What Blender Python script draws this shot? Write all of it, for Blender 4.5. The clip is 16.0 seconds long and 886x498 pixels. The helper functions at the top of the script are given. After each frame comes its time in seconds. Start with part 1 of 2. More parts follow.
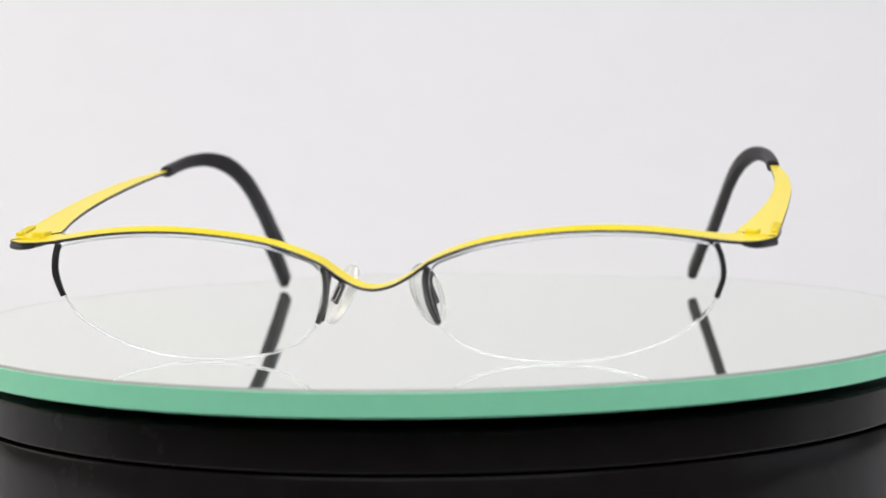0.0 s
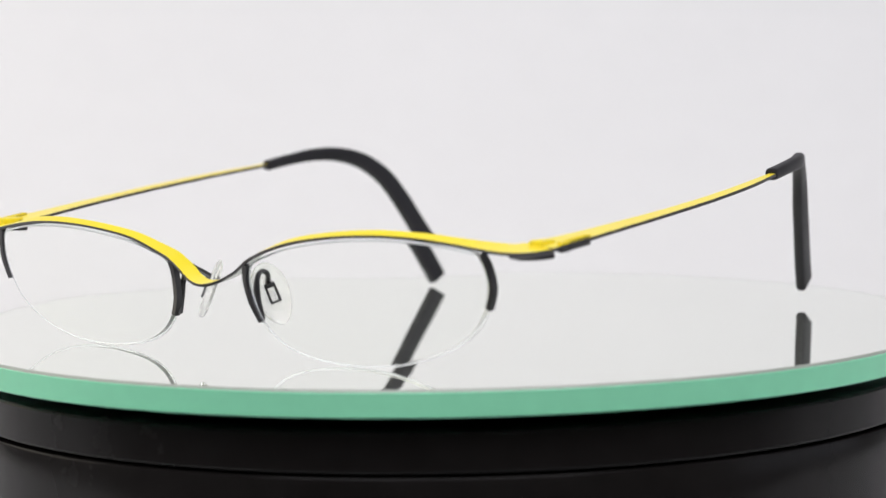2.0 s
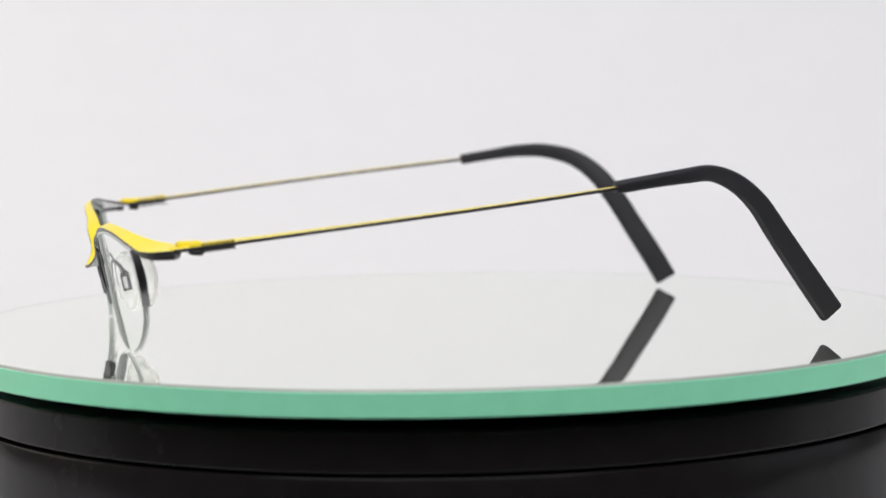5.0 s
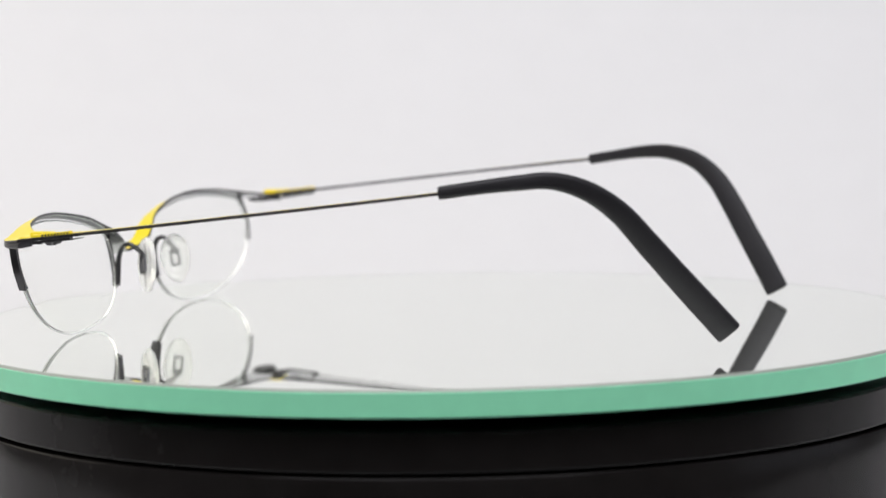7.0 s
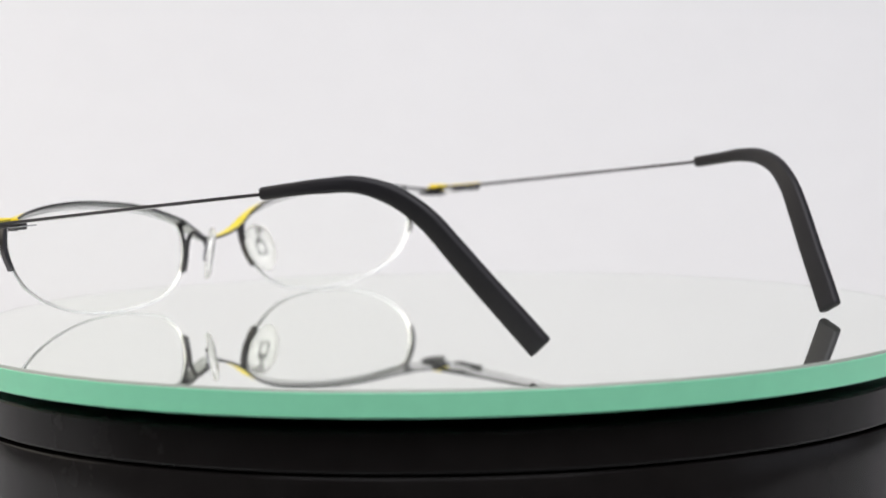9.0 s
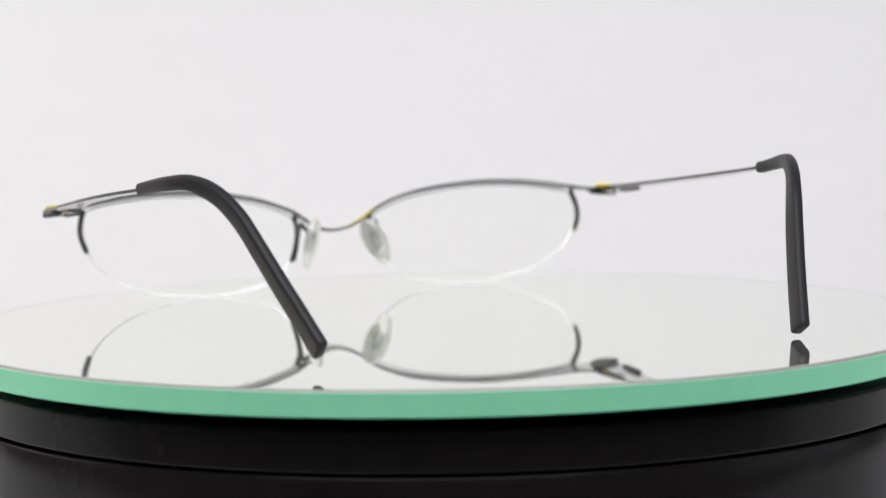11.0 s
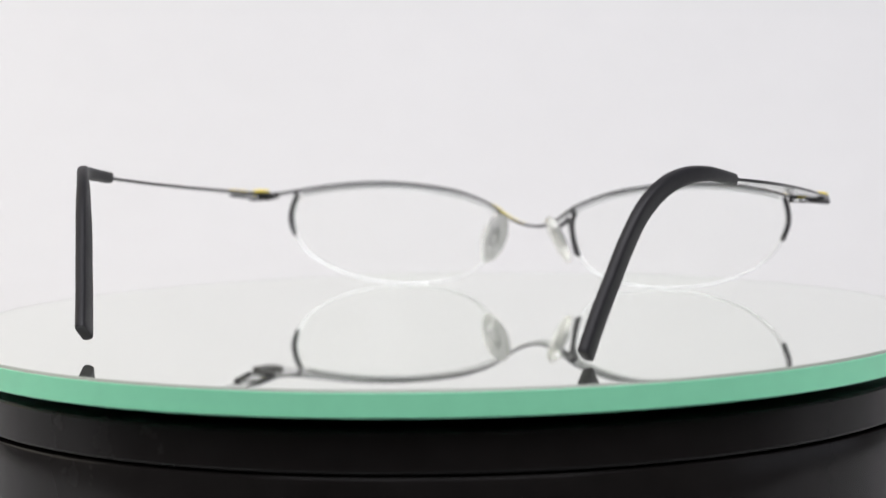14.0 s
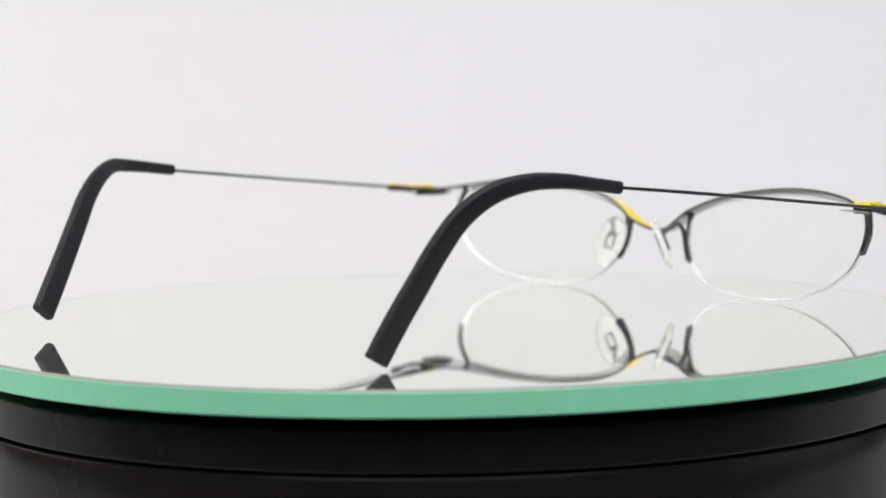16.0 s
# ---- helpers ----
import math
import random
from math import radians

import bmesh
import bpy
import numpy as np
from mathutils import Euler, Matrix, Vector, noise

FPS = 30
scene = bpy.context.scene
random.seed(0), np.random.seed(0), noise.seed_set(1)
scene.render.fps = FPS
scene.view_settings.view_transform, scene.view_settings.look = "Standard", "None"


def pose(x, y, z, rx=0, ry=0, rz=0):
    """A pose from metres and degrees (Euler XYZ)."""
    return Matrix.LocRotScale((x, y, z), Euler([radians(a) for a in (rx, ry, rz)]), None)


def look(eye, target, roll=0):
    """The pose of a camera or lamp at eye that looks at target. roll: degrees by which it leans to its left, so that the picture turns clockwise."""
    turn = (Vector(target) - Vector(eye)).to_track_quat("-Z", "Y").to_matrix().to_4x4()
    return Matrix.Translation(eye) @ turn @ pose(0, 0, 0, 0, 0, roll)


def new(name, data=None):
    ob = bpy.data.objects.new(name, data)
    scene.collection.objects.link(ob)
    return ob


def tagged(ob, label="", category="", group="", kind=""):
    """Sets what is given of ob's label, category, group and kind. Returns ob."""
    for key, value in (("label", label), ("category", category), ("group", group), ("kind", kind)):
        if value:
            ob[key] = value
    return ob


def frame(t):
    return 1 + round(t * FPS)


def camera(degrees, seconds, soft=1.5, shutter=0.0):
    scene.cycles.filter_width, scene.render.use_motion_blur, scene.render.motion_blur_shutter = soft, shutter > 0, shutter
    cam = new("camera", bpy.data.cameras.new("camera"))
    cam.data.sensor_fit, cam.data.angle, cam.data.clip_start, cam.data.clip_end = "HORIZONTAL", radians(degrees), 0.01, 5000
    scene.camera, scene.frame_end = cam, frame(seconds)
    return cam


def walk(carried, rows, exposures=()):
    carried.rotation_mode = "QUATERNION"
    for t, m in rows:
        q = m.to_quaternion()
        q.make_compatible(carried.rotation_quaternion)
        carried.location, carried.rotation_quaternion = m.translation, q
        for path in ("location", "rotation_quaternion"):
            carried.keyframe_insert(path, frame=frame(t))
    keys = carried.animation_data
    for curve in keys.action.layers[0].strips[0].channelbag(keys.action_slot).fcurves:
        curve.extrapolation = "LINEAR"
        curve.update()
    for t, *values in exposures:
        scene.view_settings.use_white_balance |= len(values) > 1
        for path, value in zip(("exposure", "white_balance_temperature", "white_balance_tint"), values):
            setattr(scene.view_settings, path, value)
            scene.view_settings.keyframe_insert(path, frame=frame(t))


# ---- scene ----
# ---- camera: fixed, one long lens; the turntable turns before it ----
EYE = Vector((0.0, -0.45772, 0.05269))
cam = camera(22.19, 16.0)
AIM = look(EYE, EYE + Vector((0.000321, 0.9965, -0.083598)), -0.985)
walk(cam, [(0.0, AIM), (16.0, AIM)])
cam.data.dof.use_dof = True
cam.data.dof.focus_distance = 0.425
cam.data.dof.aperture_fstop = 19.0

# ---- light: a soft overhead panel, a cool one at the right, an added warm fill at the left ----
world = bpy.data.worlds.new("room_light")
scene.world = world
world.use_nodes = True
world.node_tree.nodes["Background"].inputs["Color"].default_value = (0.9, 0.93, 1.0, 1)
world.node_tree.nodes["Background"].inputs["Strength"].default_value = 0.12


def softbox(name, eye, target, w, h, power, colour):
    data = bpy.data.lights.new(name, "AREA")
    data.shape, data.size, data.size_y, data.energy, data.color = "RECTANGLE", w, h, power, colour
    ob = new(name, data)
    ob.matrix_world = look(eye, target)
    return ob


softbox("overhead_softbox", (-0.05, -0.62, 0.98), (-0.05, 0.12, 0.0), 1.4, 1.0, 19.9, (0.955, 0.95, 1.0))
# unseen fill, added to warm the left of the backdrop
softbox("added_warm_fill", (-1.05, 0.42, 0.62), (-0.10, 0.6, 0.06), 0.9, 0.9, 4.6, (1.0, 0.92, 0.78))
softbox("cool_softbox", (1.30, -0.05, 0.50), (0.1, 0.3, 0.05), 1.0, 1.0, 2.0, (0.84, 0.87, 1.0))
scene.view_settings.exposure = 0.0


# ---- materials ----
def material(name, colour, rough=0.5, metal=0.0, grain=0.0, scale=400.0, bump=0.0, trans=0.0, ior=1.5, spec=0.5, rough_var=0.0, coat=0.0):
    """A principled surface with colour variation at two scales, varied gloss and a fine relief."""
    m = bpy.data.materials.new(name)
    m.use_nodes = True
    nodes, links = m.node_tree.nodes, m.node_tree.links
    b = nodes["Principled BSDF"]
    b.inputs["Base Color"].default_value = (*colour, 1)
    b.inputs["Roughness"].default_value = rough
    b.inputs["Metallic"].default_value = metal
    b.inputs["Transmission Weight"].default_value = trans
    b.inputs["IOR"].default_value = ior
    b.inputs["Specular IOR Level"].default_value = spec
    b.inputs["Coat Weight"].default_value = coat
    if grain or bump or rough_var:
        co = nodes.new("ShaderNodeTexCoord")
        fine, broad = nodes.new("ShaderNodeTexNoise"), nodes.new("ShaderNodeTexNoise")
        fine.inputs["Scale"].default_value, fine.inputs["Detail"].default_value = scale, 4
        broad.inputs["Scale"].default_value, broad.inputs["Detail"].default_value = scale / 14, 3
        links.new(co.outputs["Object"], fine.inputs["Vector"])
        links.new(co.outputs["Object"], broad.inputs["Vector"])
        add = nodes.new("ShaderNodeMath")
        add.operation = "ADD"
        links.new(fine.outputs["Fac"], add.inputs[0])
        links.new(broad.outputs["Fac"], add.inputs[1])
        if grain:
            ramp = nodes.new("ShaderNodeMapRange")
            ramp.inputs["From Min"].default_value, ramp.inputs["From Max"].default_value = 0.6, 1.4
            links.new(add.outputs[0], ramp.inputs["Value"])
            mix = nodes.new("ShaderNodeMix")
            mix.data_type = "RGBA"
            mix.inputs["A"].default_value = (*[c * (1 - grain) for c in colour], 1)
            mix.inputs["B"].default_value = (*[min(1, c * (1 + grain)) for c in colour], 1)
            links.new(ramp.outputs[0], mix.inputs["Factor"])
            links.new(mix.outputs["Result"], b.inputs["Base Color"])
        if rough_var:
            rr = nodes.new("ShaderNodeMapRange")
            rr.inputs["From Min"].default_value, rr.inputs["From Max"].default_value = 0.6, 1.4
            rr.inputs["To Min"].default_value, rr.inputs["To Max"].default_value = max(0, rough - rough_var), rough + rough_var
            links.new(add.outputs[0], rr.inputs["Value"])
            links.new(rr.outputs[0], b.inputs["Roughness"])
        if bump:
            bp = nodes.new("ShaderNodeBump")
            bp.inputs["Strength"].default_value, bp.inputs["Distance"].default_value = bump, 0.0002
            links.new(fine.outputs["Fac"], bp.inputs["Height"])
            links.new(bp.outputs[0], b.inputs["Normal"])
    return m


PAPER = material("white_paper", (0.80, 0.795, 0.79), 0.9, grain=0.015, scale=60, bump=0.05)
WALL = material("painted_wall", (0.22, 0.22, 0.23), 0.85, grain=0.03, scale=30, bump=0.1)
DARKWALL = material("dark_wall", (0.06, 0.06, 0.065), 0.9, grain=0.05, scale=30)
FLOORING = material("grey_flooring", (0.3, 0.29, 0.28), 0.6, grain=0.06, scale=40)
TABLEWOOD = material("table_laminate", (0.03, 0.028, 0.027), 0.5, grain=0.04, scale=80)
YELLOW = material("yellow_lacquer", (0.86, 0.69, 0.03), 0.32, spec=0.3, grain=0.02, scale=500, rough_var=0.03)
GUNMETAL = material("gunmetal", (0.075, 0.073, 0.075), 0.34, metal=0.85, grain=0.12, scale=1200, bump=0.05, rough_var=0.08)
UNDER = material("bare_metal", (0.6, 0.6, 0.605), 0.24, metal=1.0, grain=0.06, scale=900, rough_var=0.06)
RUBBER = material("black_rubber", (0.0145, 0.0136, 0.0158), 0.5, grain=0.2, scale=1500, bump=0.12, rough_var=0.08, spec=0.32)


def coated_lens():
    """Clear lens that bends what is behind it, with the weak gloss of an anti-reflective coating."""
    m = bpy.data.materials.new("clear_lens")
    m.use_nodes = True
    nodes, links = m.node_tree.nodes, m.node_tree.links
    bend, gloss = nodes.new("ShaderNodeBsdfRefraction"), nodes.new("ShaderNodeBsdfGlossy")
    bend.inputs["Color"].default_value = (0.997, 1.0, 0.995, 1)
    bend.inputs["Roughness"].default_value, bend.inputs["IOR"].default_value = 0.0, 1.6
    gloss.inputs["Color"].default_value, gloss.inputs["Roughness"].default_value = (0.96, 1.0, 0.96, 1), 0.01
    fres, weak, mix = nodes.new("ShaderNodeFresnel"), nodes.new("ShaderNodeMath"), nodes.new("ShaderNodeMixShader")
    fres.inputs["IOR"].default_value = 1.6
    weak.operation = "POWER"
    weak.inputs[1].default_value = 2.2
    links.new(fres.outputs[0], weak.inputs[0])
    links.new(weak.outputs[0], mix.inputs[0])
    links.new(bend.outputs[0], mix.inputs[1])
    links.new(gloss.outputs[0], mix.inputs[2])
    links.new(mix.outputs[0], nodes["Material Output"].inputs["Surface"])
    return m


LENS = coated_lens()
SILICONE = material("clear_silicone", (0.96, 0.96, 0.93), 0.13, trans=0.76, ior=1.41, grain=0.02, scale=900, rough_var=0.05)
NYLON = material("nylon_cord", (0.95, 0.96, 0.96), 0.12, trans=0.78, ior=1.5)
MOUNT = material("steel", (0.13, 0.13, 0.135), 0.32, metal=0.9, grain=0.05, scale=900)
GROUND = material("ground_lens_edge", (0.93, 0.94, 0.93), 0.45, trans=0.72, ior=1.25, grain=0.02, scale=900)
# plain white in place of the bright reflection along the lens top
TOP_GLINT = material("white_lens_glint", (0.85, 0.86, 0.86), 0.3)
GLASS = material("green_glass", (0.16, 0.52, 0.35), 0.1, grain=0.03, scale=200)
EDGE = material("ground_green_edge", (0.28, 0.76, 0.475), 0.4, spec=0.25, grain=0.04, scale=300, bump=0.04, rough_var=0.05)
SILVER = material("mirror_film", (0.915, 0.945, 0.875), 0.012, metal=0.95)
# this grey stands for the dark room that the chamfer reflects
BEVEL = material("dark_bevel_reflection", (0.30, 0.33, 0.28), 0.4)
BLACK = material("black_plastic", (0.0098, 0.0086, 0.0082), 0.24, grain=0.2, scale=160, bump=0.01, rough_var=0.06, spec=0.12)


# ---- building helpers ----
def part(name, bm, mats, parent=None, label="", smooth=True, angle=35):
    """Links a bmesh as one mesh object under a thing or under a part."""
    bmesh.ops.recalc_face_normals(bm, faces=bm.faces)
    me = bpy.data.meshes.new(name)
    if smooth:
        for f in bm.faces:
            f.smooth = True
        for e in bm.edges:
            if len(e.link_faces) == 2 and e.calc_face_angle(0) > radians(angle):
                e.smooth = False
    bm.to_mesh(me)
    bm.free()
    for m in (mats if isinstance(mats, (list, tuple)) else [mats]):
        me.materials.append(m)
    ob = new(name, me)
    if parent:
        ob.parent = parent
    if label:
        ob["label"] = label
    return ob


def box(bm, lo, hi, bevel=0.0):
    r = bmesh.ops.create_cube(bm, size=1.0)
    for v in r["verts"]:
        v.co = Vector([lo[i] + (v.co[i] + 0.5) * (hi[i] - lo[i]) for i in range(3)])
    if bevel:
        es = {e for v in r["verts"] for e in v.link_edges}
        bmesh.ops.bevel(bm, geom=list(es), offset=bevel, segments=2, affect="EDGES", profile=0.5)


def lathe(bm, profile, steps=192, close=True):
    """Turns (radius, height) points round the z axis; a closed profile makes a ring or a solid."""
    rings = []
    for r, z in profile:
        if r < 1e-7:
            rings.append([bm.verts.new((0, 0, z))])
        else:
            rings.append([bm.verts.new((r * math.cos(2 * math.pi * k / steps), r * math.sin(2 * math.pi * k / steps), z)) for k in range(steps)])
    pairs = list(zip(rings, rings[1:])) + ([(rings[-1], rings[0])] if close else [])
    for a, b in pairs:
        for k in range(steps):
            k2 = (k + 1) % steps
            if len(a) == 1 and len(b) == 1:
                break
            if len(a) == 1:
                bm.faces.new((a[0], b[k], b[k2]))
            elif len(b) == 1:
                bm.faces.new((a[k], b[0], a[k2]))
            else:
                bm.faces.new((a[k], b[k], b[k2], a[k2]))


def smooth_path(points, n):
    """A Catmull-Rom curve through points, n samples, even in parameter."""
    P = np.array(points, float)
    P = np.vstack([2 * P[0] - P[1], P, 2 * P[-1] - P[-2]])
    out = []
    for s in np.linspace(0, len(points) - 1, n):
        i = min(int(s), len(points) - 2)
        u = s - i
        a, b, c, d = P[i:i + 4]
        out.append(0.5 * (2 * b + (c - a) * u + (2 * a - 5 * b + 4 * c - d) * u ** 2 + (3 * b - a - 3 * c + d) * u ** 3))
    return np.array(out)


def loft(bm, rings, cap=True, top=(), low=()):
    """Joins rings of points of equal length; faces whose place in the ring is in top take the second material, those in low the third."""
    vs = [[bm.verts.new(p) for p in r] for r in rings]
    n = len(vs[0])
    for a, b in zip(vs, vs[1:]):
        for k in range(n):
            f = bm.faces.new((a[k], a[(k + 1) % n], b[(k + 1) % n], b[k]))
            if k in top:
                f.material_index = 1
            elif k in low:
                f.material_index = 2
    if cap:
        bm.faces.new(vs[0])
        bm.faces.new(vs[-1][::-1])


def ribbon_rings(F, R, thick, c=0.12):
    """Rings of a flat strip between a front rail F and a rear rail R, with eased edges; side 0 is its upper face."""
    F, R = np.array(F, float), np.array(R, float)
    mid = (F + R) / 2
    T = np.gradient(mid, axis=0)
    rings = []
    for f, r, t in zip(F, R, T):
        w = r - f
        w /= np.linalg.norm(w)
        n = np.cross(t, w)
        n /= np.linalg.norm(n)
        if n[2] < 0:
            n = -n
        h = thick / 2
        rings.append([f + w * c + n * h, r - w * c + n * h, r + n * (h - c), r - n * (h - c), r - w * c - n * h, f + w * c - n * h, f - n * (h - c), f + n * (h - c)])
    return rings


def tube_rings(P, radius, n=10):
    P = np.array(P, float)
    T = np.gradient(P, axis=0)
    up = np.array([0.13, 0.31, 0.94])
    rings = []
    for i, (p, t) in enumerate(zip(P, T)):
        t = t / np.linalg.norm(t)
        a = np.cross(t, up)
        a /= np.linalg.norm(a)
        b = np.cross(a, t)
        up = b
        rr = radius[i] if hasattr(radius, "__len__") else radius
        rings.append([p + rr * (a * math.cos(2 * math.pi * k / n) + b * math.sin(2 * math.pi * k / n)) for k in range(n)])
    return rings


# ---- the setting: a room, a table and a paper sweep ----
def setting():
    t = 0.1
    x0, x1, y0, y1, z0, z1 = -1.6, 1.6, -2.0, 1.5, -0.8, 1.7
    for name, lo, hi, m in (("wall_north", (x0 - t, y1, z0), (x1 + t, y1 + t, z1), WALL), ("wall_south", (x0 - t, y0 - t, z0), (x1 + t, y0, z1), DARKWALL),
                            ("wall_west", (x0 - t, y0, z0), (x0, y1, z1), WALL), ("wall_east", (x1, y0, z0), (x1 + t, y1, z1), WALL),
                            ("floor", (x0 - t, y0 - t, z0 - t), (x1 + t, y1 + t, z0), FLOORING), ("ceiling", (x0 - t, y0 - t, z1), (x1 + t, y1 + t, z1 + t), WALL)):
        bm = bmesh.new()
        box(bm, lo, hi)
        tagged(part(name, bm, m, smooth=False), "plain painted studio " + name.split("_")[0], name.split("_")[0], kind="structure")
    # the sweep: a sheet lying on the table and curving up behind it
    bm = bmesh.new()
    prof = [(-0.105, -0.036), (0.35, -0.036)]
    prof += [(0.35 + 0.30 * math.sin(a), 0.264 - 0.30 * math.cos(a)) for a in np.linspace(0.1, math.pi / 2, 24)]
    prof += [(0.65, 0.6), (0.65, 1.1)]
    loft(bm, [[(x, y, z) for y, z in prof] + [(x, y + (0.001 if z > 0.2 else 0), z - 0.001) for y, z in prof[::-1]] for x in (-0.85, 0.85)])
    tagged(part("backdrop", bm, PAPER), "seamless white paper sweep behind the turntable", "backdrop", kind="structure")
    table = tagged(new("table"), "dark laminate table under the paper sweep", "table")
    bm = bmesh.new()
    box(bm, (-0.9, -0.34, -0.067), (0.9, 0.75, -0.037), 0.004)
    part("tabletop", bm, TABLEWOOD, table)
    for x in (-0.84, 0.84):
        for y in (-0.28, 0.69):
            bm = bmesh.new()
            box(bm, (x - 0.025, y - 0.025, -0.8), (x + 0.025, y + 0.025, -0.067), 0.002)
            part("leg", bm, TABLEWOOD, table)


setting()


# ---- the turntable: a fixed black base, and a mirror plate that turns on it ----
RP, TP = 0.0993, 0.00465


def turntable():
    base = tagged(new("turntable_base"), "glossy black plastic display turntable base with a groove", "turntable")
    bm = bmesh.new()
    lathe(bm, [(0, -0.0062), (0.0860, -0.0062), (0.0866, -0.0070), (0.0948, -0.0072), (0.0954, -0.0074), (0.0957, -0.0079), (0.0958, -0.0100), (0.0960, -0.0139), (0.0958, -0.0142), (0.0930, -0.0144), (0.0930, -0.0145), (0, -0.0145)], close=False)
    part("turning_cap", bm, BLACK, base, angle=25)
    bm = bmesh.new()
    lathe(bm, [(0, -0.0148), (0.0935, -0.0148), (0.0955, -0.0150), (0.0958, -0.0151), (0.0960, -0.0155), (0.0962, -0.0210), (0.0962, -0.0330), (0.0960, -0.0352), (0.0945, -0.0360), (0, -0.0360)], close=False)
    part("body", bm, BLACK, base, angle=25)
    plate = tagged(new("mirror_plate"), "round mirrored glass plate with a pale green ground edge", "glass plate")
    bm = bmesh.new()
    lathe(bm, [(0, -0.0001), (RP - 0.0010, -0.0001), (RP - 0.0010, -TP), (0, -TP)], close=False)
    part("glass", bm, GLASS, plate, "green tinted plate glass", angle=20)
    bm = bmesh.new()
    lathe(bm, [(RP - 0.0010, -0.0004), (RP - 0.0001, -0.0004), (RP, -0.0005), (RP, -TP + 0.0002), (RP - 0.0002, -TP), (RP - 0.0010, -TP)])
    part("edge", bm, EDGE, plate, "pale green ground glass edge", angle=20)
    bm = bmesh.new()
    lathe(bm, [(RP - 0.0010, -0.0004), (RP - 0.0010, 0.0), (RP - 0.00045, 0.0), (RP - 0.0001, -0.0004)])
    part("bevel", bm, BEVEL, plate, "narrow bevel, its dark reflections put into the colour")
    bm = bmesh.new()
    lathe(bm, [(0, 0), (RP - 0.0010, 0), (RP - 0.0010, -0.0001), (0, -0.0001)], close=False)
    part("mirror_face", bm, SILVER, plate, "silvered mirror face", angle=20)
    bm = bmesh.new()
    lathe(bm, [(0, -TP), (0.06, -TP), (0.06, -0.0062), (0, -0.0062)], close=False)
    part("spindle_pad", bm, RUBBER, plate)
    return plate


plate = turntable()

# ---- the spectacles, in millimetres in their own frame: x to the side, y to the rear, z up ----
SEAT = Matrix.Translation((0.02235, -0.06028, 0)) @ Matrix.Rotation(radians(19.236), 4, "Z")


def mm(bm):
    """From millimetres in the spectacles' frame to metres about the turntable's axis."""
    bmesh.ops.transform(bm, matrix=SEAT @ Matrix.Scale(0.001, 4), verts=bm.verts)
    return bm


def face_y(x, z):
    """How far back the front of the spectacles lies: wrapped round, tilted, each lens bowed."""
    x = abs(x)
    bow = max(0.0, 1 - ((x - 34.5) / 25) ** 2)
    return -4 + 4 * (x / 59) ** 2 - 0.2 * (z - 12) - 1.0 * bow - 3.3 * math.exp(-(x / 6.5) ** 2)


def front_rails(side):
    """One half of the brow strip, from the bridge to the hinge; one corner stands a little further out than the other."""
    brow = [(0, 13.3), (3.3, 13.9), (6.3, 15.4), (8.2, 16.7), (10.0, 17.9), (13.8, 19.5), (18.3, 20.9), (22.8, 21.8), (28, 22.5), (33, 22.95), (38, 23.15), (43, 23.1), (48, 22.8), (53, 22.2), (57, 21.6)]
    wide = np.interp([b[0] for b in brow], [0, 6, 10, 15, 20, 32, 45, 53, 57], [3.4, 3.9, 3.5, 2.5, 1.9, 1.5, 1.8, 2.8, 4.2])
    lift = np.interp([b[0] for b in brow], [0, 8, 17, 38, 50, 57], [0.5, 0.6, 0.8, 0.92, 0.85, 0.75])
    F = [(x, face_y(x, z) - 0.9 * math.exp(-((x - 12) / 4.5) ** 2), z) for x, z in brow] + ([(60.3, -1.7, 21.1), (63.3, -1.0, 20.85), (66.2, 0.8, 20.85), (68.6, 4.2, 21.2)] if side > 0 else [(60.4, -1.6, 21.1), (63.4, -1.0, 20.85), (66.4, -0.3, 20.8), (69.1, 1.7, 21.0)])
    R = [(x, f[1] + w, z + l) for (x, z), f, w, l in zip(brow, F, wide, lift)] + [(59.0, 3.6, 22.0), (60.0, 5.0, 21.8), (60.7, 6.2, 21.8), (61.3, 7.3, 21.85)]
    return np.array(F, float), np.array(R, float)


OUTLINE = [(9.7, 16.6), (9.3, 14.3), (9.8, 10.5), (11.2, 7.2), (13.7, 4.4), (16.8, 2.6), (20, 1.6), (25, 0.8), (30.7, 0.45), (37.5, 0.8), (42.5, 1.7), (47.5, 3.2), (52, 5.3), (55.8, 8.1), (58.0, 11.3), (59.1, 14.9), (59.0, 18), (57.6, 20.9),
           (53, 21.8), (48, 22.4), (43, 22.7), (38, 22.75), (33, 22.5), (28, 22.05), (22.8, 21.3), (18.3, 20.4), (13.8, 19.0), (10.8, 17.8)]


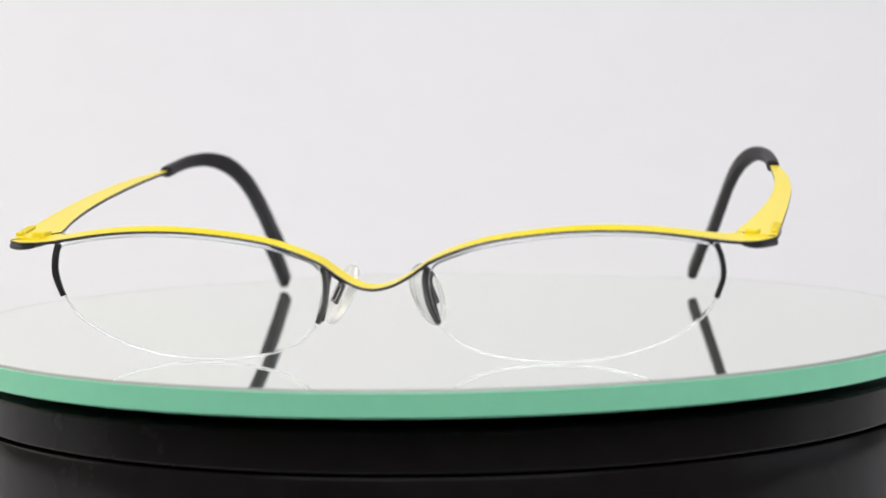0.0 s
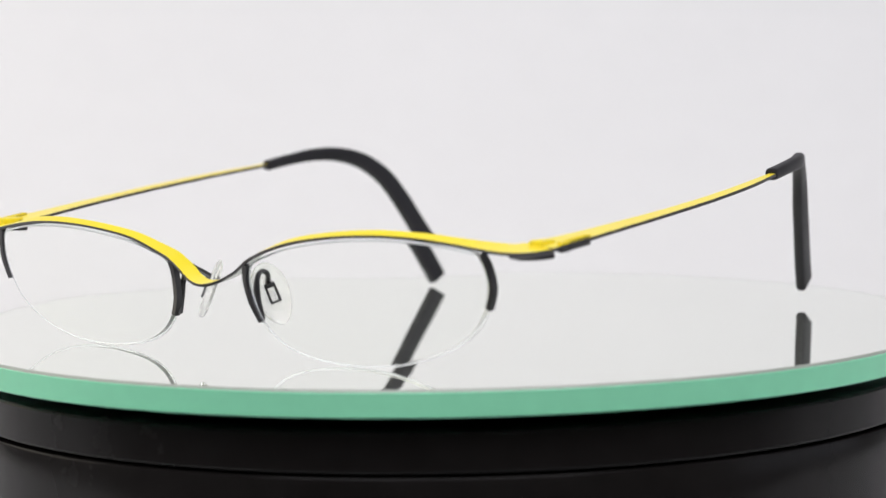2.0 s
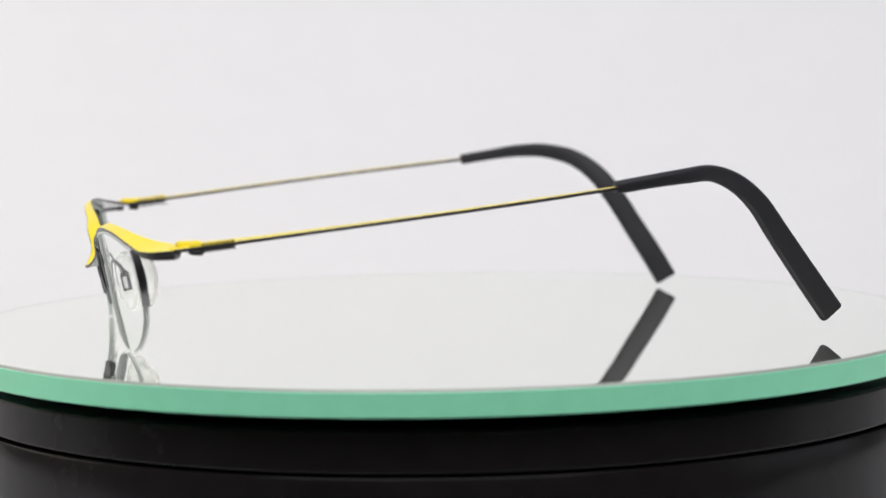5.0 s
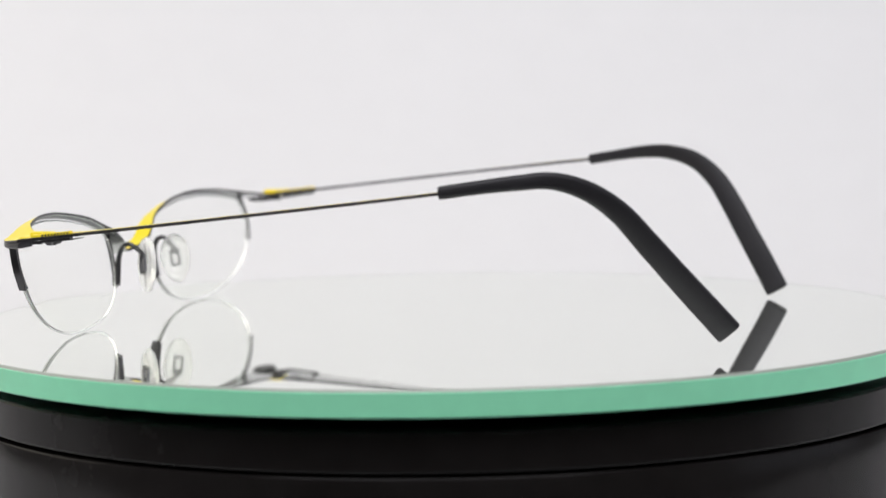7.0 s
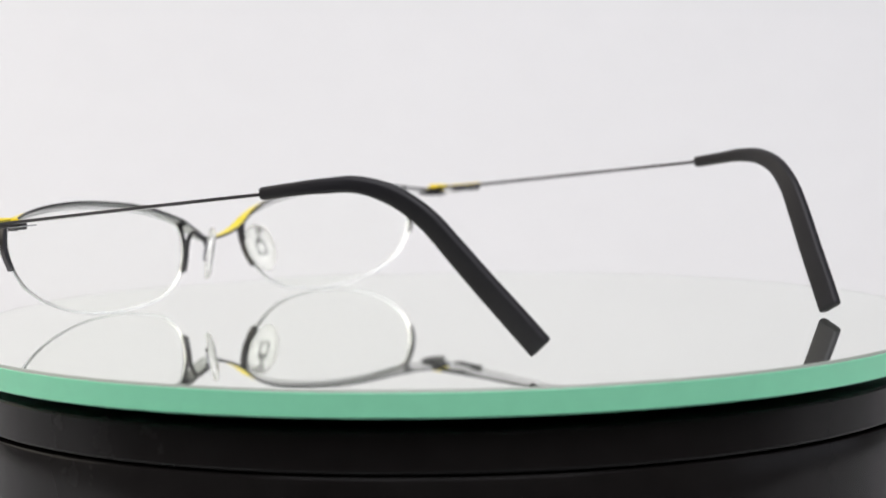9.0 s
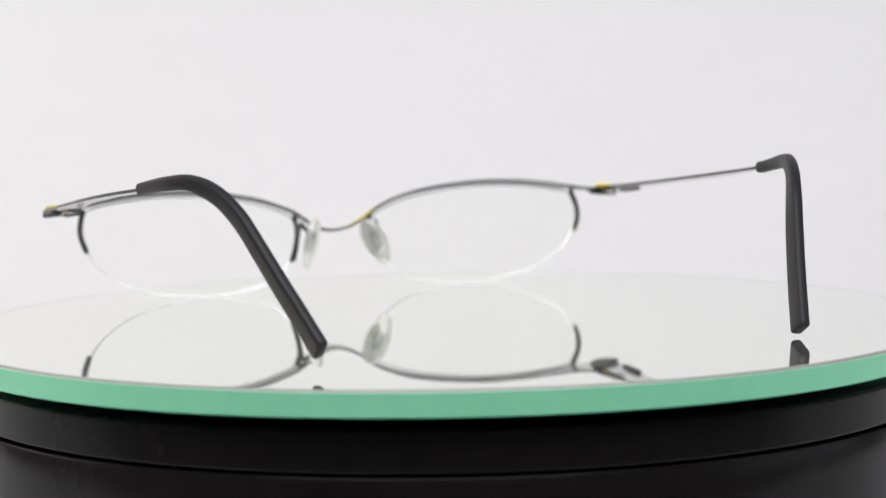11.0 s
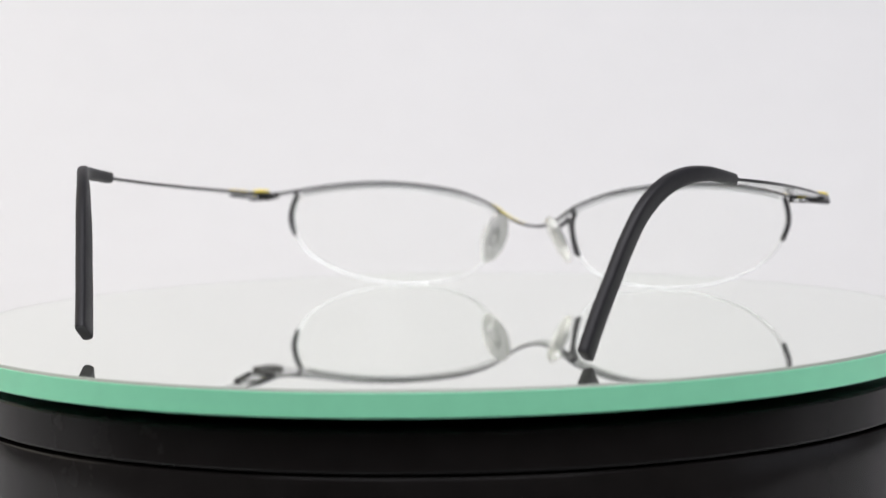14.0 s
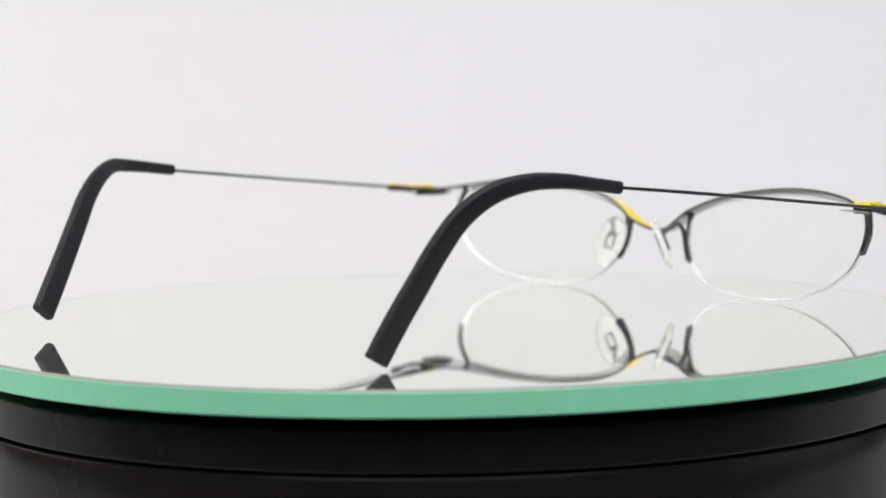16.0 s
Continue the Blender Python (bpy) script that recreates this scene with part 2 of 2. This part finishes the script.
def spectacles():
    g = tagged(new("eyeglasses"), "half-rim eyeglasses, yellow lacquered top and dark metal underside, temples open", "eyeglasses")
    two = [GUNMETAL, YELLOW, UNDER]
    # brow strip with the bridge
    flip = np.array([-1, 1, 1])
    F2, R2 = (smooth_path(np.vstack([(b * flip)[::-1][:-1], a]), 200) for a, b in zip(front_rails(1), front_rails(-1)))
    bm = bmesh.new()
    loft(bm, ribbon_rings(F2, R2, 0.56), top=(0,), low=(4,))
    part("brow_bar", mm(bm), two, g, "thin metal strip, yellow above and dark below")
    for s in (1, -1):
        m = np.array([s, 1, 1])
        F, R = front_rails(s)
        O = smooth_path(OUTLINE + [OUTLINE[0]], 169)[:-1]
        cen = np.array([34.5, 12.0])
        # lens: two bowed faces and a rim, thicker towards the sides
        hollow = lambda x, z: (lambda r: r * r if r < 11 else 22 * r - 121)(math.hypot(x - 34.5, z - 12))
        bm = bmesh.new()
        sheets = []
        for dy, dish in ((-0.1, 0.0), (0.6, 0.0008)):
            rows = []
            for k in np.linspace(1, 0, 9)[:-1]:
                rows.append([bm.verts.new((s * x, face_y(x, z) + dy + dish * hollow(x, z), z)) for x, z in cen + (O - cen) * k * 0.994])
            c = bm.verts.new((s * cen[0], face_y(*cen) + dy, cen[1]))
            n = len(O)
            for a, b in zip(rows, rows[1:]):
                for k in range(n):
                    bm.faces.new((a[k], a[(k + 1) % n], b[(k + 1) % n], b[k]))
            for k in range(n):
                bm.faces.new((rows[-1][k], rows[-1][(k + 1) % n], c))
            sheets.append(rows[0])
        for k in range(len(O)):
            bm.faces.new((sheets[0][k], sheets[0][(k + 1) % len(O)], sheets[1][(k + 1) % len(O)], sheets[1][k])).material_index = 1
        lens = part("lens", mm(bm), [LENS, GROUND], g, "clear half-rim lens")
        lens.visible_shadow = False
        # cord round the open lower edge
        low = smooth_path(OUTLINE[2:15], 90)
        low = cen + (low - cen) * 1.02
        bm = bmesh.new()
        loft(bm, tube_rings([(s * x, face_y(x, z) + 0.45, z) for x, z in low], 0.17, 8))
        part("cord", mm(bm), NYLON, g, "clear nylon cord under the lens").visible_shadow = False
        # added white strip below the brow: the highlight on the lens's top bevel
        glint = smooth_path(OUTLINE[17:] + [OUTLINE[0]], 70)
        glint = cen + (glint - cen) * 0.988
        bm = bmesh.new()
        loft(bm, tube_rings([(s * x, face_y(x, z) + 0.2, z) for x, z in glint], 0.2, 8))
        part("lens_top_glint", mm(bm), TOP_GLINT, g, "added white strip standing for the highlight on the top bevel of the lens")
        # side arms of the half rim: channels open to the lens
        for name, pts in (("outer_rim_arm", [(58.7, 20.9), (59.6, 18.2), (59.8, 15.0), (58.6, 11.4)]), ("inner_rim_arm", [(9.2, 17.1), (8.8, 14.4), (9.3, 10.4), (10.8, 7.0)])):
            P = smooth_path(pts, 22)
            T = np.gradient(P, axis=0)
            rings = []
            for (x, z), (tx, tz) in zip(P, T):
                l = math.hypot(tx, tz)
                inx, inz = (tz / l, -tx / l)
                if (cen[0] - x) * inx + (cen[1] - z) * inz < 0:
                    inx, inz = -inx, -inz
                y = face_y(x, z)
                prof = [(-0.42, -0.45), (0.4, -0.45), (0.5, -0.05), (-0.05, -0.05), (-0.05, 0.65), (0.5, 0.65), (0.4, 0.95), (-0.42, 0.95)]
                rings.append([(s * (x + inx * a), y + b, z + inz * a) for a, b in prof])
            bm = bmesh.new()
            loft(bm, rings)
            arm = part(name, mm(bm), GUNMETAL, g, angle=30)
            # the stop at the arm's end, where the cord is threaded
            x, z = P[-2]
            bm = bmesh.new()
            bmesh.ops.create_icosphere(bm, subdivisions=2, radius=0.34, matrix=Matrix.Translation((s * x, face_y(x, z) + 1.0, z)))
            part("cord_end", mm(bm), NYLON, arm)
        # nose pad, its box and its wire
        mid = np.array([7.8, 3.2, 11.4])
        down = np.array([0.31, 0.16, -0.93]) if s > 0 else np.array([0.43, -0.05, -0.93])
        down /= np.linalg.norm(down)
        back = np.array([0.62, 0.78, 0.08])
        back -= down * back.dot(down)
        back /= np.linalg.norm(back)
        out = np.cross(down, back)
        out *= np.sign(out[0])
        bm = bmesh.new()
        rings = []
        for d, k in ((-0.95, 0.55), (-0.85, 0.8), (-0.5, 0.96), (0.0, 1.0), (0.45, 0.95), (0.7, 0.78), (0.78, 0.5)):
            rings.append([m * (mid + out * (d - 0.25 * (1 - k)) + down * 5.9 * k * math.sin(a) * (1.0 if math.sin(a) > 0 else 1.0) + back * 3.2 * k * (1 - 0.12 * math.sin(a)) * math.cos(a)) for a in np.linspace(0, 2 * math.pi, 40, endpoint=False)])
        loft(bm, rings)
        pad = part("nose_pad", mm(bm), SILICONE, g, "clear silicone nose pad")
        pad.visible_shadow = False
        bm = bmesh.new()
        b0 = mid + out * 0.8
        for du, dv, hu, hv in ((-1.55, 0, 0.42, 0.98), (1.6, 0, 0.2, 0.98), (0.05, -0.8, 1.7, 0.2), (0.05, 0.8, 1.7, 0.2)):
            r = bmesh.ops.create_cube(bm, size=1.0)
            for v in r["verts"]:
                v.co = Vector(m * (b0 + down * (du + 2 * hu * v.co.x) + back * (dv + 2 * hv * v.co.y) + out * 0.6 * v.co.z))
        part("pad_box", mm(bm), MOUNT, pad, "small steel pad mount", smooth=False)
        root = (10.5, face_y(10.5, 7.4) + 0.9, 7.4)
        wire = [root, (9.75, face_y(9.75, 10.2) + 1.5, 10.2), (9.3, -2.3, 13.0), (9.0, -1.6, 15.0), (8.9, -0.4, 15.8), (8.9, 0.9, 15.3), tuple(b0 - down * 2.3), tuple(b0 - down * 1.6)]
        bm = bmesh.new()
        loft(bm, tube_rings(smooth_path([m * np.array(p) for p in wire], 40), np.interp(np.linspace(0, 1, 40), [0, 0.25, 0.5, 0.85, 1], [0.75, 0.6, 0.45, 0.5, 0.85]), 10))
        part("pad_wire", mm(bm), GUNMETAL, g, "bent metal wire that carries the pad")
        # hinge block under the end of the brow strip; one hinge sits further forward than the other
        ahead = 0.0 if s > 0 else 2.6
        q = smooth_path(np.vstack([F[-4:], [F[-1] + (0.1, 0.4, 0.05)]]), 24)[6:]
        r2 = smooth_path(np.vstack([R[-4:], [R[-1] + (0.05, 0.4, 0.05)]]), 24)[6:]
        w = r2 - q
        w /= np.linalg.norm(w, axis=1)[:, None]
        drop = np.interp(np.linspace(0, 1, len(q)), [0, 0.15, 0.5, 0.9, 1], [0.4, 0.6, 0.75, 0.8, 0.65])[:, None] * np.array([0, 0, 1])
        bm = bmesh.new()
        th = np.interp(np.linspace(0, 1, len(q)), [0, 0.2, 0.6, 0.92, 1], [0.4, 0.85, 1.1, 1.1, 0.7])
        rings = []
        for a, b, d, t in zip(q, w, drop, th):
            rings += [[m * x for x in ribbon_rings([a - d, a - d + (0.01, 0.01, 0)], [a - d + b * 3.4, a - d + b * 3.4 + (0.01, 0.01, 0)], t, min(0.25, t / 3))[0]]]
        loft(bm, rings)
        hinge = part("hinge", mm(bm), GUNMETAL, g, "dark hinge block under the corner")
        bm = bmesh.new()
        bmesh.ops.create_cone(bm, cap_ends=True, segments=24, radius1=0.9, radius2=1.15, depth=0.6, matrix=Matrix.Translation((s * 64.2, 8.9 - ahead, 20.55)))
        part("screw", mm(bm), GUNMETAL, hinge, "small dark hinge screw")
        # temple: a flat strip, broad at the hinge and narrow at the tip
        zt = lambda y: 21.5 + (y - 6) * 8.1 / 76.5
        if s > 0:
            oe = [(68.7, 4.4), (69.0, 12), (69.2, 21), (69.5, 39), (69.3, 55), (68.0, 70), (65.5, 83.5)]
            ie = [(61.4, 7.5), (61.8, 12.8), (62.9, 19), (64.7, 33), (65.8, 47), (65.7, 64), (63.9, 83.5)]
        else:
            oe = [(69.2, 1.95), (70.0, 11), (70.5, 21), (71.1, 37), (71.0, 53), (69.4, 69), (65.7, 83.5)]
            ie = [(61.4, 7.5), (62.4, 12.8), (63.8, 20), (65.2, 32), (65.9, 47), (65.7, 65), (64.1, 83.5)]
        edge = lambda y: float(np.interp(y, [q2[1] for q2 in oe], [q2[0] for q2 in oe]))
        fo = smooth_path([(s * x, y, zt(y)) for x, y in oe], 60)
        fi = smooth_path([(s * x, y, zt(y) + (-0.06 if s > 0 else 0.17) * min(1, (84 - y) / 40) + 0.25 * max(0, 1 - (y - 7.5) / 8)) for x, y in ie], 60)
        bm = bmesh.new()
        loft(bm, ribbon_rings(fo, fi, 0.6, 0.1), top=(0,), low=(4,))
        temple = part("temple", mm(bm), two, g, "thin flat metal temple, yellow above and dark below")
        # hinge spring: a toothed strip above and one below the temple's outer edge
        for name, dz, mt in (("spring_top", 0.52, YELLOW), ("spring_bottom", -0.6, GUNMETAL)):
            bm = bmesh.new()
            for k in range(19):
                y = 8.9 - ahead * 0.5 + 0.31 * k
                x, z, h = edge(y) - 0.75, zt(y) + dz, 0.3 if k % 2 == 0 else 0.12
                old = len(bm.faces)
                box(bm, (s * x - 0.7, y, z - (0.28 if dz > 0 else h)), (s * x + 0.7, y + 0.31, z + (h if dz > 0 else 0.28)), 0.05)
                bm.faces.ensure_lookup_table()
                # every other, lower step is coloured darker than the yellow teeth
                for f in bm.faces[old:] if k % 2 else ():
                    f.material_index = 1
            x = edge(8) - 0.7
            mid_z = zt(8) + dz
            box(bm, (s * x - 0.55, 7.0 - ahead * 0.5, mid_z - 0.4), (s * x + 0.55, 8.9 - ahead * 0.5, mid_z + 0.25), 0.15)
            part(name, mm(bm), [mt, GUNMETAL], temple)
        bm = bmesh.new()
        box(bm, (s * 65.4 - 1.9, 4.0 - ahead * 0.8, 21.1), (s * 65.4 + 1.9, 5.0 - ahead * 0.8, 21.9), 0.25)
        part("hinge_tab", mm(bm), YELLOW, g, "raised yellow hinge tab")
        bm = bmesh.new()
        box(bm, (s * 64.3 - 1.3, 5.2 - ahead * 0.8, 21.4), (s * 64.3 + 1.3, 9.6 - ahead * 0.8, 22.75), 0.45)
        part("hinge_cover", mm(bm), YELLOW, temple, "raised yellow hinge cover")
        bm = bmesh.new()
        box(bm, (s * 62.7 - 1.5, 7.5 - ahead, 20.35), (s * 62.7 + 1.5, 9.6 - ahead, 21.65), 0.2)
        part("knuckle", mm(bm), GUNMETAL, temple, "dark hinge knuckle")
        bm = bmesh.new()
        box(bm, (s * 64.4 - 1.6, 9.6 - ahead * 0.7, 21.15), (s * 64.4 + 1.6, 14.8 - ahead * 0.4, 21.4), 0.1)
        for v in bm.verts:
            v.co.z += (v.co.y - 12) * 0.106
        part("spring_plate", mm(bm), UNDER, temple, "bare metal spring plate")
        # rubber temple tip
        high = (2.3, 2.4, 2.7, 3.0, 3.5, 4.0, 4.35, 4.55, 4.75, 4.85)
        if s > 0:
            C = [(64.7, 82.4, 29.7), (63.9, 89.2, 30.6), (62.6, 95.8, 31.3), (60.1, 101.5, 31.5), (57.0, 107.1, 29.5), (54.4, 112.1, 25.6), (52.2, 116.3, 20.4), (50.1, 120.5, 15.1), (47.9, 124.8, 9.8), (45.5, 129.75, 3.75)]
        else:
            C = [(64.9, 81.7, 29.5), (64.2, 88.4, 30.5), (62.8, 94.9, 31.3), (60.6, 101.0, 31.2), (58.0, 107.0, 29.4), (55.5, 111.9, 25.5), (53.5, 115.7, 20.0), (51.8, 119.2, 13.9), (50.2, 122.7, 7.9), (48.8, 126.1, 1.65)]
            high = (2.3, 2.4, 2.8, 3.2, 3.7, 4.2, 4.6, 4.75, 4.9, 4.9)
        C = [(*c, h) for c, h in zip(C, high)]
        S = smooth_path(C, 70)
        ends = [S[0] + (S[1] - S[0]) * u for u in (0.08, 0.3)], [S[-1] + (S[-2] - S[-1]) * u for u in (0.3, 0.08)]
        S = np.vstack([S[:1], ends[0], S[1:-1], ends[1], S[-1:]])
        T = np.gradient(S[:, :3], axis=0)
        rings = []
        for i, (p, t) in enumerate(zip(S, T)):
            t = t / np.linalg.norm(t)
            a = np.cross(t, np.array([1.0, 0, 0]))
            a /= np.linalg.norm(a)
            b = np.cross(a, t)
            e = min(i, len(S) - 1 - i)
            k = (0.84, 0.95, 1.0)[e] if e < 3 else 1.0
            hh, ww, rd = p[3] / 2 * k, np.interp(i, [0, 16, 74], [1.25, 1.08, 1.05]) * k, 0.75
            ring = []
            for cx, cy, a0 in ((1, 1, 0), (-1, 1, 90), (-1, -1, 180), (1, -1, 270)):
                for da in (0, 30, 60, 90):
                    an = radians(a0 + da)
                    ring.append(p[:3] + b * (cx * (ww - rd) + rd * math.cos(an)) + a * (cy * (hh - rd) + rd * math.sin(an)))
            rings.append([m * q3 for q3 in ring])
        bm = bmesh.new()
        loft(bm, rings)
        part("temple_tip", mm(bm), RUBBER, temple, "black rubber temple tip")
    return g


glasses = spectacles()


# ---- motion: the plate turns clockwise seen from above and carries the spectacles ----
def angle_at(t):
    return -30.79 - 13.4595 * t + 0.011488 * (t - 8) ** 2


def motions():
    rows = [(t, pose(0, 0, 0, 0, 0, angle_at(t))) for t in np.arange(0.0, 16.01, 1.0)]
    walk(plate, rows)
    walk(glasses, rows)


motions()
